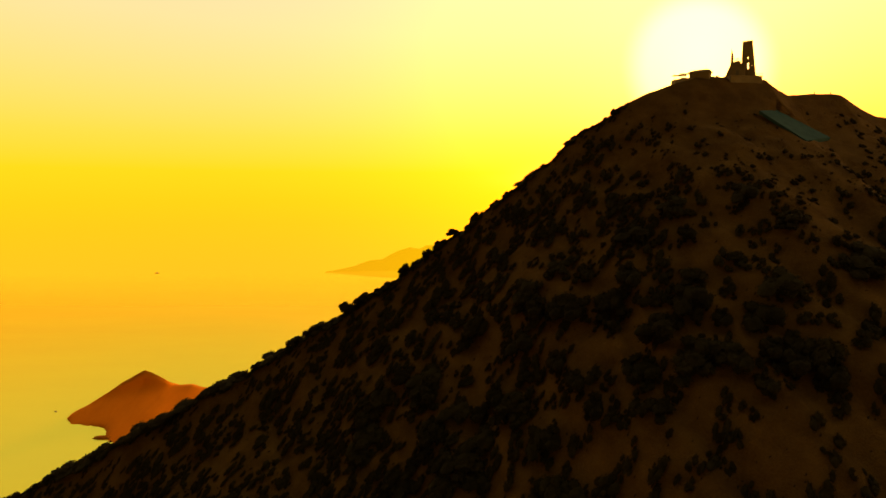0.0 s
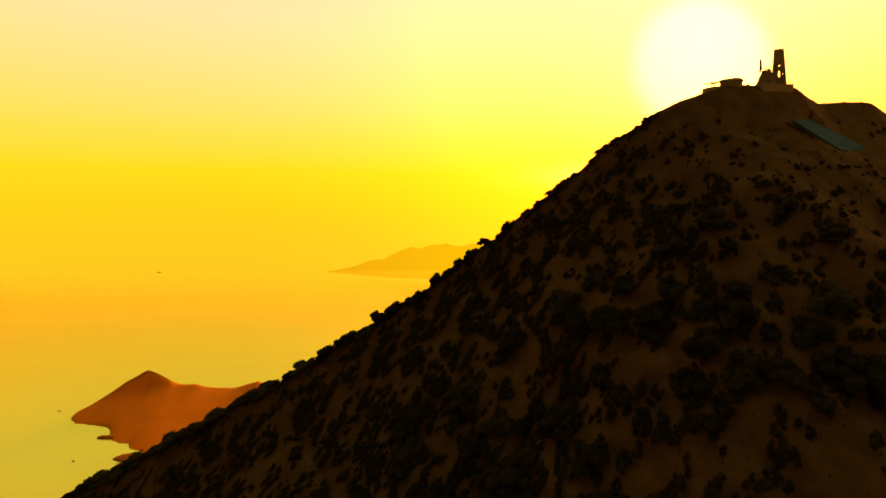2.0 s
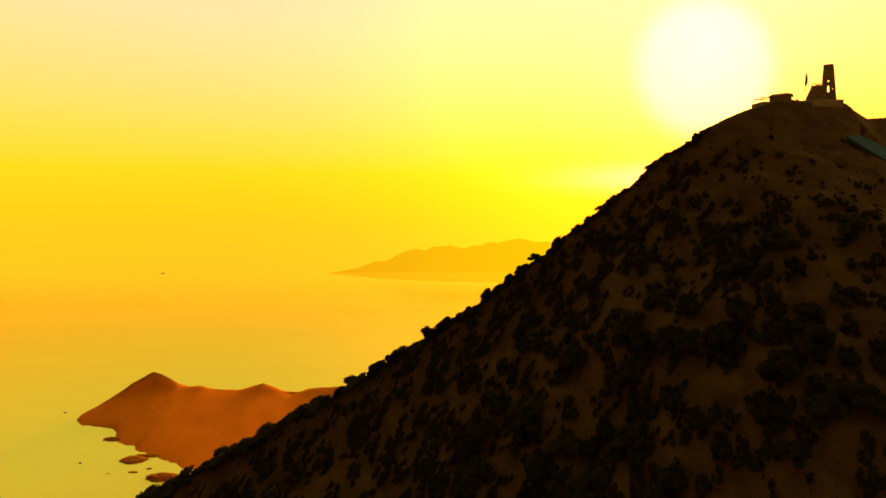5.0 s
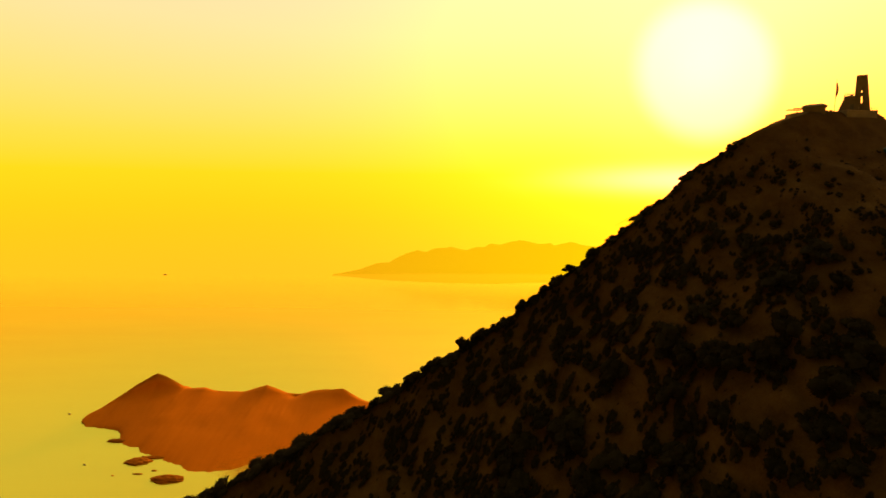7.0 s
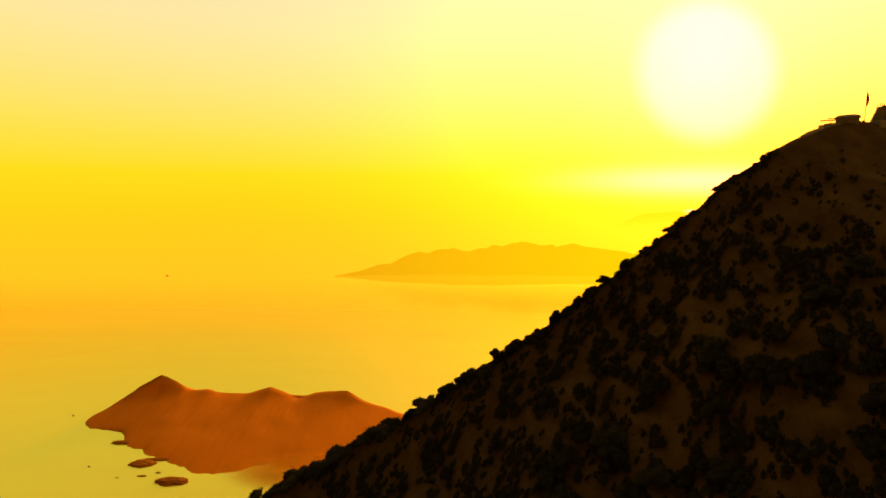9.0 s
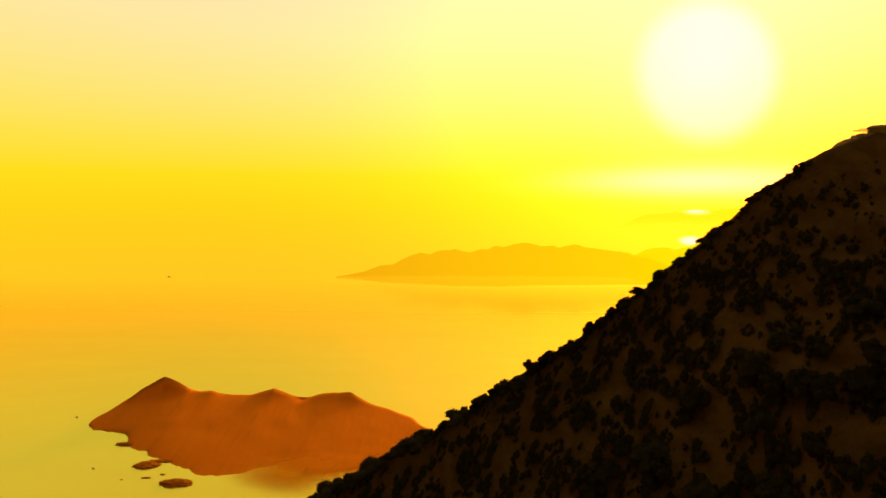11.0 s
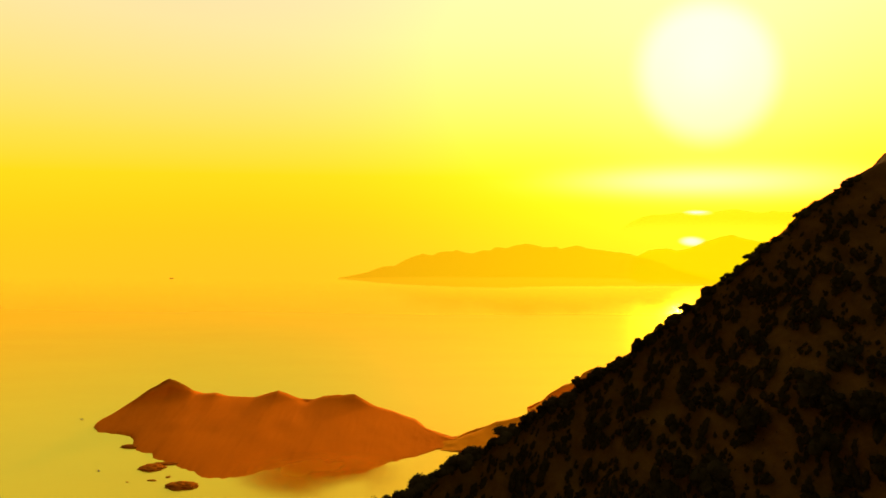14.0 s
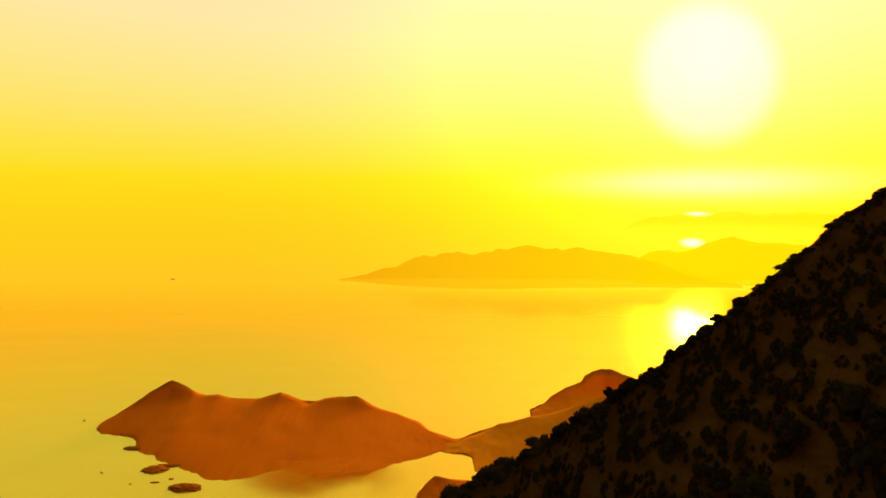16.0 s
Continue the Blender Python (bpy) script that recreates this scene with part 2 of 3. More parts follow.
def rod(bm, a, b, ra, rb=None, sides=8):
    """A tapered round bar from a to b, added to bm."""
    a, b = Vector(a), Vector(b)
    way = b - a
    m = Matrix.Translation((a + b) / 2) @ way.to_track_quat("Z", "Y").to_matrix().to_4x4()
    bmesh.ops.create_cone(bm, cap_ends=True, segments=sides, radius1=ra, radius2=ra if rb is None else rb, depth=way.length, matrix=m)
    return bm


def empty(name, at, label, category, group="", turn=0.0):
    ob = new(name)
    ob.matrix_world = pose(*at, 0, 0, turn)
    return tagged(ob, label, category, group)


# ---- the mountain ----
RIDGE_X = [-900, -400, -124.8, -120.5, -117.8, -111, -106.8, -103.7, -100.7, -97.3, -95.5, -91.2, -85, -79.9, -75.5, -72.5, -68.8, -65.9, -61.9, -56.6, -52.9, -49.1, -46.7, -42.1, -39.3, -35.1, -30.5, -26.8, -21.8, -14.7, -9, -6.6, -2.7, 2.1, 8.3, 12.8, 14.9, 18.9, 21.5, 25.3, 28.8, 33.5, 37.5, 42.8, 48.5, 52.6, 58.5, 64, 70, 74, 79, 87, 103, 108, 112, 121, 130.5, 138, 145, 150, 190, 700]
RIDGE_Z = [-640, -262, -87.4, -86.4, -85.3, -80.9, -79.8, -78.2, -76.9, -75.1, -73.3, -71.1, -68.1, -65.5, -62.8, -61.4, -58.4, -57.7, -55.8, -53.5, -50.1, -48.5, -47.2, -44.2, -42.4, -39.8, -37.9, -35.4, -31.4, -27.4, -22.7, -21, -17.8, -14.4, -10.9, -6.1, -4.7, -1.8, 0.3, 3.4, 6.3, 9.3, 13.8, 18.1, 21.1, 23.8, 27.7, 30.3, 32.4, 33.8, 35.3, 35.9, 35.6, 32.6, 30.8, 31.6, 31.8, 27.7, 25, 24.5, 14, -260]


def ridge_y(x):
    return 153.5 + 0.145 * np.clip(x, -300, 300)


def ridge_z(x):
    return np.interp(x, RIDGE_X, RIDGE_Z)


def fall(d):
    """How far the slope towards the camera lies under the crest, d metres out from it."""
    return np.interp(d, [0, 1.5, 14, 44, 120, 900], [0, 0.8, 13.5, 35, 96, 720])


# the four corners of the launch ramp on the slope, from its upper edge round
RAMP = [(92.35, 152.14, 23.26), (102.0, 158.98, 24.47), (115.06, 153.83, 15.82), (100.81, 143.46, 13.83)]


def ramp_bed(x, y, z):
    """The ground, dug away under the ramp."""
    inside = all((q[0] - p[0]) * (y - p[1]) - (q[1] - p[1]) * (x - p[0]) < 0.3 * math.hypot(q[0] - p[0], q[1] - p[1]) for p, q in zip(RAMP, RAMP[1:] + RAMP[:1]))
    return min(z, 19.28 - (0.2958 * (x - 102.25) - 0.5555 * (y - 151.86)) / 0.7772 - 0.35) if inside else z


def ground_z(x, y):
    d = float(ridge_y(x) - y)
    z = float(ridge_z(x))
    if d >= 0:
        z -= float(fall(d))
    else:
        shelf = float(np.interp(x, [64, 72, 82, 88, 106, 112], [0.6, 7, 9, 24, 24, 0.6]))
        z -= 1.05 * max(0.0, -d - shelf)
    away = min(1.0, max(0.0, (abs(d) - 1.0) / 14.0))
    away *= min(1.0, max(0.15, (math.hypot(x - 108, 1.4 * (y - 155)) - 13) / 10))
    if d < 0 and 60 < x < 114:
        away = 0.0
    p = Vector((x, y, 0))
    z += away * 2.4 * noise.fractal(p / 34.0, 1.0, 2.0, 4)
    gully = abs(noise.noise(Vector((x * 0.055 + y * 0.018, y * 0.012, 3.0))))
    z -= away * 2.2 * max(0.0, 0.28 - gully) / 0.28
    z += (0.12 + 0.3 * away) * noise.fractal(p / 4.0, 0.9, 2.1, 3)
    return max(ramp_bed(x, y, z), SEA - 6.0)


def spread(lo, a, b, hi, step, grow=1.16):
    """Grid lines, even from a to b and ever wider out to lo and hi."""
    mids = list(np.arange(a, b + step / 2, step))
    left, right, s = [], [], step
    while (left[-1] if left else a) > lo:
        s *= grow
        left.append((left[-1] if left else a) - s)
    s = step
    while (right[-1] if right else mids[-1]) < hi:
        s *= grow
        right.append((right[-1] if right else mids[-1]) + s)
    return left[::-1] + mids + right


gx, gy = spread(-800, -132, 158, 650, 1.0), spread(-420, 52, 182, 700, 1.0)
verts = [(x, y, ground_z(x, y)) for y in gy for x in gx]
n = len(gx)
faces = [(j * n + i, j * n + i + 1, (j + 1) * n + i + 1, (j + 1) * n + i) for j in range(len(gy) - 1) for i in range(n - 1)]
tagged(new("ground", mesh_from("ground", verts, faces, M_SOIL)), "steep dry brown mountain slope with bare soil between dark shrubs", "hillside", kind="structure")

# ---- the sea ----
sx, sy = spread(-9000, -1200, 1200, 9000, 200, 1.4), spread(-3000, 300, 3000, 9000, 200, 1.4)
n = len(sx)
faces = [(j * n + i, j * n + i + 1, (j + 1) * n + i + 1, (j + 1) * n + i) for j in range(len(sy) - 1) for i in range(n - 1)]
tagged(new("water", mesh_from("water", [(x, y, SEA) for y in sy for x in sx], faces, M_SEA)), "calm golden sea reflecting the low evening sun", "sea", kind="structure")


def land(name, crest, front, back, mat, label, category, columns=150, rough=0.10, seed=0.0, shore=0.08):
    """A piece of coast. crest: x, y and height along its top; front: x and y of the shore; back: depth behind the crest."""
    cx = [c[0] for c in crest]
    x0, x1 = cx[0], cx[-1]
    rows = 22
    size = max(c[2] for c in crest)
    vs = []
    grid = np.linspace(x0, x1, 400)
    tops = np.interp(grid, cx, [c[2] for c in crest])
    means = np.array([np.interp(grid + size * q, cx, [c[2] for c in crest]) for q in np.linspace(-2.4, 2.4, 25)]).mean(axis=0)
    lows = np.minimum(tops, means)

    def under(x):
        return float(np.interp(x, grid, lows))

    for i in range(columns + 1):
        x = x0 + (x1 - x0) * i / columns
        y = float(np.interp(x, cx, [c[1] for c in crest]))
        h = float(np.interp(x, cx, [c[2] for c in crest]))
        f = float(np.interp(x, [p[0] for p in front], [p[1] for p in front]))
        wob = noise.noise(Vector((x / (size * 1.1), seed, 0.5)))
        even = sum(float(np.interp(x + size * s, [p[0] for p in front], [p[1] for p in front])) for s in np.linspace(-1.8, 1.8, 25)) / 25
        f += wob * size * 0.05 + size * shore * noise.fractal(Vector((x / (size * 0.3), seed, 2.5)), 0.9, 2.0, 4)
        calm = sum(under(x + size * q) for q in np.linspace(-0.7, 0.7, 15)) / 15
        fret = 0.035 * noise.fractal(Vector((x / (size * 0.35), seed, 9.0)), 1.0, 2.0, 4)
        for j in range(-rows, rows + 1):
            v = j / rows
            yy = y + (y - even + (even - f) * v ** 6) * v if v < 0 else y + back * (0.15 + 0.85 * h / size) * v
            k = 1 - abs(v)
            z = (calm + (h * (1 + fret) - calm) * k ** 14) * k ** 0.85
            bumpy = noise.fractal(Vector((x / (size * 0.7), yy / (size * 0.7), seed)), 1.0, 2.0, 5)
            z += size * (rough * bumpy + 0.006 * noise.fractal(Vector((x / (size * 0.12), yy / (size * 0.12), seed)), 0.8, 2.0, 3)) * min(1.0, 5 * abs(v)) * min(1.0, 3.0 * k)
            if abs(v) == 1:
                z = -0.8
            vs.append((x, yy, SEA + z))
    n = 2 * rows + 1
    fs = [(i * n + j, (i + 1) * n + j, (i + 1) * n + j + 1, i * n + j + 1) for i in range(columns) for j in range(n - 1)]
    fs.append(tuple(range(n - 1, -1, -1)))
    fs.append(tuple(columns * n + j for j in range(n)))
    return tagged(new(name, mesh_from(name, vs, fs, mat)), label, category, kind="structure")


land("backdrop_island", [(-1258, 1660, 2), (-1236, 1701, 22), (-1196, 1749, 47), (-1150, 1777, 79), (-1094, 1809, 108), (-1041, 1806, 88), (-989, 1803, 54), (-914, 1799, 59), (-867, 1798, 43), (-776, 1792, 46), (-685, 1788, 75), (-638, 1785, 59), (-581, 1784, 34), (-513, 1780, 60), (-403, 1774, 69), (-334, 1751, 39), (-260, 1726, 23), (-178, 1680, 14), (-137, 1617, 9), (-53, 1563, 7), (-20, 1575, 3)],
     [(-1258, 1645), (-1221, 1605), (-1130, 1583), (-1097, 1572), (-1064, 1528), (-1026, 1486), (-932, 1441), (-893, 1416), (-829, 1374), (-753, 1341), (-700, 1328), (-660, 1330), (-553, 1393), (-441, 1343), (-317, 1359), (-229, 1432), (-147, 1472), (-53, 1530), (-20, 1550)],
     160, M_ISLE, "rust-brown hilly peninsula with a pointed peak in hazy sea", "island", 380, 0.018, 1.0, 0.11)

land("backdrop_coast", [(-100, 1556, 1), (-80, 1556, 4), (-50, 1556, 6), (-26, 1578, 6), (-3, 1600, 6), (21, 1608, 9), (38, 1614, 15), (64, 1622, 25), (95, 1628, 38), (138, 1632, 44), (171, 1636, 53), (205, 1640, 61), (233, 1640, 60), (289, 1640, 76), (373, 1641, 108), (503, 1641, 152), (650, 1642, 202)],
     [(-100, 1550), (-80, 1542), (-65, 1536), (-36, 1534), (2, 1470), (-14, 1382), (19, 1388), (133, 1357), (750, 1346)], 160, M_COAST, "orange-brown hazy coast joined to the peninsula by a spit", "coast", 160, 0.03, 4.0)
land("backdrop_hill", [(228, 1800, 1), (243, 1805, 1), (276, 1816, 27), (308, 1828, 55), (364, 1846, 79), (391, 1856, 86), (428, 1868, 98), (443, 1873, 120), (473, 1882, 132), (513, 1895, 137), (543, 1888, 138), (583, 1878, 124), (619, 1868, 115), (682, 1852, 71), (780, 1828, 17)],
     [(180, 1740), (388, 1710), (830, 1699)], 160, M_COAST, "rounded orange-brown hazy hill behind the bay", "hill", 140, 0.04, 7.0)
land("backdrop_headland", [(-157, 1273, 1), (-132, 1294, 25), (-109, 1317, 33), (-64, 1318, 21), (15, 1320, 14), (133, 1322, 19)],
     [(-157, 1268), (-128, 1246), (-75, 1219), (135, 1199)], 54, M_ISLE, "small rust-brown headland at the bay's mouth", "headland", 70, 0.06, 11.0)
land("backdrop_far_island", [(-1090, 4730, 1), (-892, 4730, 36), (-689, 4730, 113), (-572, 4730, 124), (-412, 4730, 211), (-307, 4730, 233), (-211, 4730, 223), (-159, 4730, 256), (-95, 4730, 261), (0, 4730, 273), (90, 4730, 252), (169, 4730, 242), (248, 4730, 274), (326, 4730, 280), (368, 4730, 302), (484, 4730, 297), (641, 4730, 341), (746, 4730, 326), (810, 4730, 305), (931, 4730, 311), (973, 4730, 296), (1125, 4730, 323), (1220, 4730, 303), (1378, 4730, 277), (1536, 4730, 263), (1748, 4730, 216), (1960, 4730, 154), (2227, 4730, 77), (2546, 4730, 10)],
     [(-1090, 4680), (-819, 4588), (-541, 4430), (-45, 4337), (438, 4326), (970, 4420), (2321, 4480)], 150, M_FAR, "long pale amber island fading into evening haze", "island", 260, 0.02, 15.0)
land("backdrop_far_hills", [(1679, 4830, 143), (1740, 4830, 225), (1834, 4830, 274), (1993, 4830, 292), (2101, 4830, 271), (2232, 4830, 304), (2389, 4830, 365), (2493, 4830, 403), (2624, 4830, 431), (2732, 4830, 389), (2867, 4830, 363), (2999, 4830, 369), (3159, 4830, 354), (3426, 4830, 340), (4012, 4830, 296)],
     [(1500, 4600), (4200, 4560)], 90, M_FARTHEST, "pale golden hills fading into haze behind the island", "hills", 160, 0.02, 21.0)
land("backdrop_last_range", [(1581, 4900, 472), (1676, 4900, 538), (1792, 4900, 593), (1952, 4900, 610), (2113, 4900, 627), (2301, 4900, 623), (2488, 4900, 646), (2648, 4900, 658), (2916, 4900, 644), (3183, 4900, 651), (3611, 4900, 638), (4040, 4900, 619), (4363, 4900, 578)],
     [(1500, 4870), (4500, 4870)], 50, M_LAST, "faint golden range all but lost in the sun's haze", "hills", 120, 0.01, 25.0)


def islet(at, length, depth, height, seed, label):
    """A low rock in the sea with a ragged rim."""
    bm = bmesh.new()
    bmesh.ops.create_icosphere(bm, subdivisions=4, radius=1.0)
    for v in bm.verts:
        p = v.co.copy()
        r = 1 + 0.28 * noise.fractal(p * 1.6 + Vector((seed, 0, 0)), 0.9, 2.0, 4)
        v.co = Vector((p.x * length / 2 * r, p.y * depth / 2 * r, max(-0.4, p.z) * height * (1 + 0.4 * noise.noise(p * 3 + Vector((0, seed, 0))))))
    ob = part("islet", bm, M_ISLET)
    ob.location = (at[0], at[1], SEA)
    return tagged(ob, label, "islet", "rocky islets off the peninsula")


islet((-787, 1295), 93, 36, 9, 1.3, "low rust-brown rocky islet in calm sea")
islet((-919, 1385), 71, 40, 7, 4.1, "ragged low rocky islet beside the peninsula")
islet((-887, 1409), 89, 16, 4, 2.6, "narrow rocky spit reaching out from the peninsula")
islet((-1056, 1506), 62, 22, 6, 5.5, "low rocky point reaching out from the peninsula")
islet((-882, 1321), 27, 7, 2.2, 7.7, "small flat rock awash in the sea")
islet((-846, 1339), 16, 7, 2.2, 9.2, "tiny dark rock awash in the sea")
islet((-944, 1312), 9, 4.5, 1.3, 12.9, "tiny dark rock awash in the sea")


# low mist lying along the bay shore, in a few loose layers
vs, fs = [], []
for k in range(3):
    n = len(vs)
    vs += [(-432 + 290 * u + 6 * k, 1365 + 145 * v, SEA + 2 + 7 * k + 2 * u) for v in (-1, 1) for u in (-1, 1)]
    fs.append((n, n + 1, n + 3, n + 2))
tagged(new("sea_mist", mesh_from("sea_mist", vs, fs, M_MIST)), "thin low golden mist lying along the bay shore", "mist", kind="stuff")


def boat(at, length, turn, label, name="boat"):
    """A small motor vessel: hull, cabin, mast."""
    ob = empty(name, (at[0], at[1], SEA), label, "boat", turn=turn)
    bm = bmesh.new()
    bmesh.ops.create_cube(bm, size=1.0)
    bmesh.ops.subdivide_edges(bm, edges=bm.edges[:], cuts=3, use_grid_fill=True)
    for v in bm.verts:
        k = v.co.x + 0.5
        v.co = Vector((v.co.x * length, v.co.y * length * 0.3 * (1 - 0.9 * max(0, k - 0.5) ** 1.5 * 2.4) * (0.75 + 0.5 * (v.co.z + 0.5)), (v.co.z + 0.25) * length * 0.13 * (1 + 0.4 * k * k)))
    part("hull", bm, M_HULL, ob)
    part("cabin", block(bmesh.new(), -length * 0.25, length * 0.12, -length * 0.09, length * 0.09, length * 0.08, length * 0.22, length * 0.01), M_HULL, ob)
    part("mast", rod(bmesh.new(), (-length * 0.05, 0, length * 0.2), (-length * 0.05, 0, length * 0.42), length * 0.008), M_STEEL, ob)
    return ob


boat((-1060, 1366), 11, 150, "small dark motor boat under way on calm sea")
boat((-1346, 1694), 11, 170, "small dark boat on calm sea")
boat((-2640, 4650), 36, 0, "distant ship on hazy sea", "ship")

# ---- the summit ----


def on_ground(x, y):
    return Vector((x, y, ground_z(x, y)))


def pierced_wall(width0, width1, height, thick, columns, rows, holes):
    """An upright tapered wall in x and z with openings through it; columns run from -1 to 1 of the half width."""
    bm = bmesh.new()

    def corner(u, z, y):
        return bm.verts.new((u * (width0 + (width1 - width0) * z / height) / 2, y, z))

    grid = {(i, j, k): corner(u, z, k * thick) for i, u in enumerate(columns) for j, z in enumerate(rows) for k in (0, 1)}
    solid = {(i, j) for i in range(len(columns) - 1) for j in range(len(rows) - 1)} - set(holes)
    for i, j in solid:
        for k in (0, 1):
            ring = [grid[i, j, k], grid[i + 1, j, k], grid[i + 1, j + 1, k], grid[i, j + 1, k]]
            bm.faces.new(ring if k == 0 else ring[::-1])
        for (di, dj), (a, b) in (((-1, 0), ((i, j + 1), (i, j))), ((1, 0), ((i + 1, j), (i + 1, j + 1))), ((0, -1), ((i, j), (i + 1, j))), ((0, 1), ((i + 1, j + 1), (i, j + 1)))):
            if (i + di, j + dj) not in solid:
                bm.faces.new([grid[*a, 1], grid[*b, 1], grid[*b, 0], grid[*a, 0]][::-1])
    bmesh.ops.delete(bm, geom=[v for v in bm.verts if not v.link_faces], context="VERTS")
    bmesh.ops.recalc_face_normals(bm, faces=bm.faces[:])
    return bm


def tower(at, turn):
    ob = empty("tower", at, "tall tapering concrete tower with narrow slit openings on a plinth", "tower", turn=turn)
    cols, rows = [-1, -0.66, -0.48, -0.16, 0.14, 0.50, 0.62, 1], [0, 1.3, 2.6, 3.3, 4.1, 5.0, 5.9, 6.7, 11.1]
    cuts = [(1, 1), (1, 2), (3, 2), (3, 3), (3, 4), (3, 6), (5, 3)]
    depth0, depth1 = 3.0, 2.2
    for name, y, flip in (("front_wall", -depth0 / 2, 1), ("back_wall", depth0 / 2 - 0.3, 1)):
        w = part(name, pierced_wall(4.1, 2.65, 11.1, 0.3, cols, rows, cuts), M_CONCRETE, ob)
        lean = (depth0 - depth1) / 2 / 11.1
        for v in w.data.vertices:
            v.co.y += y + v.co.z * lean * (1 if y < 0 else -1)
    for name, s in (("side_wall", -1), ("side_wall", 1)):
        bm = bmesh.new()
        low, top = 4.1 / 2, 2.65 / 2
        d0, d1 = depth0 / 2 - 0.3, depth1 / 2 - 0.3
        ring = [bm.verts.new((s * x, y, z)) for x, y, z in ((low - 0.3, -d0, 0), (low, -d0, 0), (low, d0, 0), (low - 0.3, d0, 0), (top - 0.3, -d1, 11.1), (top, -d1, 11.1), (top, d1, 11.1), (top - 0.3, d1, 11.1))]
        for q in ((0, 1, 2, 3), (7, 6, 5, 4), (0, 4, 5, 1), (1, 5, 6, 2), (2, 6, 7, 3), (3, 7, 4, 0)):
            bm.faces.new([ring[i] for i in q])
        bmesh.ops.recalc_face_normals(bm, faces=bm.faces[:])
        part(name, bm, M_CONCRETE, ob)
    part("roof_slab", block(bmesh.new(), -1.34, 1.34, -1.14, 1.14, 11.1, 11.26, 0.04), M_CONCRETE, ob)
    # one flank stands nearly plumb, the other is battered
    for wall in ob.children:
        for v in wall.data.vertices:
            v.co.x -= 0.066 * v.co.z
            v.co.y -= 0.045 * v.co.z
    return ob


tower((98.05, 168.6, 36.05), -35)


def plinth():
    ob = empty("plinth", (96.6, 168.4, 0), "low rendered masonry terrace under the tower", "terrace", turn=8)
    part("retaining_wall", block(bmesh.new(), -7.2, 3.7, -3.4, 3.6, 33.2, 35.85, 0.05), M_RENDER, ob)
    part("coping", block(bmesh.new(), -7.3, 3.8, -3.5, 3.7, 35.85, 36.05, 0.03), M_CONCRETE, ob)
    return ob


plinth()


def battered_house():
    """The block beside the tower, its left wall leaning in, with a railed roof."""
    ob = empty("lookout_house", (93.8, 168.9, 36.05), "squat rendered house with leaning walls and a railed flat roof", "house", turn=-33)
    bm = bmesh.new()
    block(bm, -3.2, 3.4, -2.2, 2.2, 0, 4.5, 0)
    for v in bm.verts:
        if v.co.z > 4:
            v.co.x = -1.35 if v.co.x < 0 else 1.7
            v.co.y *= 0.85
    bmesh.ops.bevel(bm, geom=bm.edges[:], offset=0.06, segments=1, affect="EDGES")
    for v in bm.verts:
        v.co.x *= 0.82
    part("wall", bm, M_RENDER, ob)
    part("side_block", block(bmesh.new(), 1.1, 2.8, -1.7, 1.7, 0.02, 3.7, 0.05), M_RENDER, ob)
    part("roof", block(bmesh.new(), -1.2, 1.5, -2.0, 2.0, 4.5, 4.66, 0.03), M_CONCRETE, ob)
    part("railing", rod(rod(bmesh.new(), (-1.12, -1.9, 5.65), (1.42, -1.9, 5.65), 0.05), (-1.12, -1.9, 5.15), (1.42, -1.9, 5.15), 0.03), M_STEEL, ob)
    part("railing", rod(bmesh.new(), (-1.12, 1.9, 5.65), (1.42, 1.9, 5.65), 0.05), M_STEEL, ob)
    for i in range(6):
        x = -1.08 + 2.46 * i / 5
        part("post", rod(bmesh.new(), (x - (0.12 if i == 0 else 0), -1.9, 4.6), (x, -1.9, 5.7), 0.045), M_STEEL, ob)
        if i in (0, 2, 5):
            part("post", rod(bmesh.new(), (x, 1.9, 4.6), (x, 1.9, 5.7), 0.045), M_STEEL, ob)
    part("roof_box", block(bmesh.new(), 0.2, 1.0, 0.2, 1.0, 4.64, 5.3, 0.04), M_STEEL, ob)
    part("door", block(bmesh.new(), 0.4, 1.3, -2.24, -2.1, 0.02, 2.05, 0.02), M_STEEL, ob)
    return ob


battered_house()


def flagpole(at):
    ob = empty("flagpole", at, "tall steel flagpole with a red flag hanging limp", "flagpole")
    part("base", rod(bmesh.new(), (0, 0, -0.1), (0, 0, 0.35), 0.35, 0.25, 12), M_CONCRETE, ob)
    part("pole", rod(bmesh.new(), (0, 0, 0.3), (0, 0, 13.0), 0.10, 0.05, 10), M_STEEL, ob)
    part("finial", rod(bmesh.new(), (0, 0, 13.0), (0, 0, 13.2), 0.07, 0.02, 8), M_STEEL, ob)
    bm = bmesh.new()
    rows, cols = 16, 6
    g = []
    for i in range(rows + 1):
        k = i / rows
        w = 0.22 + 0.95 * math.sin(math.pi * min(1.0, k * 1.02)) ** 0.8 * (0.5 + 0.5 * k)
        g.append([bm.verts.new((0.05 + w * j / cols, 0.16 * math.sin(j * 2.1 + k * 3), 12.2 - 4.6 * k - 0.25 * j / cols)) for j in range(cols + 1)])
    for i in range(rows):
        for j in range(cols):
            bm.faces.new([g[i][j], g[i][j + 1], g[i + 1][j + 1], g[i + 1][j]])
    bmesh.ops.solidify(bm, geom=bm.faces[:], thickness=0.02)
    part("flag", bm, M_CLOTH, ob, "limp red flag")
    return ob


flagpole((100.0, 183.0, 36.0))


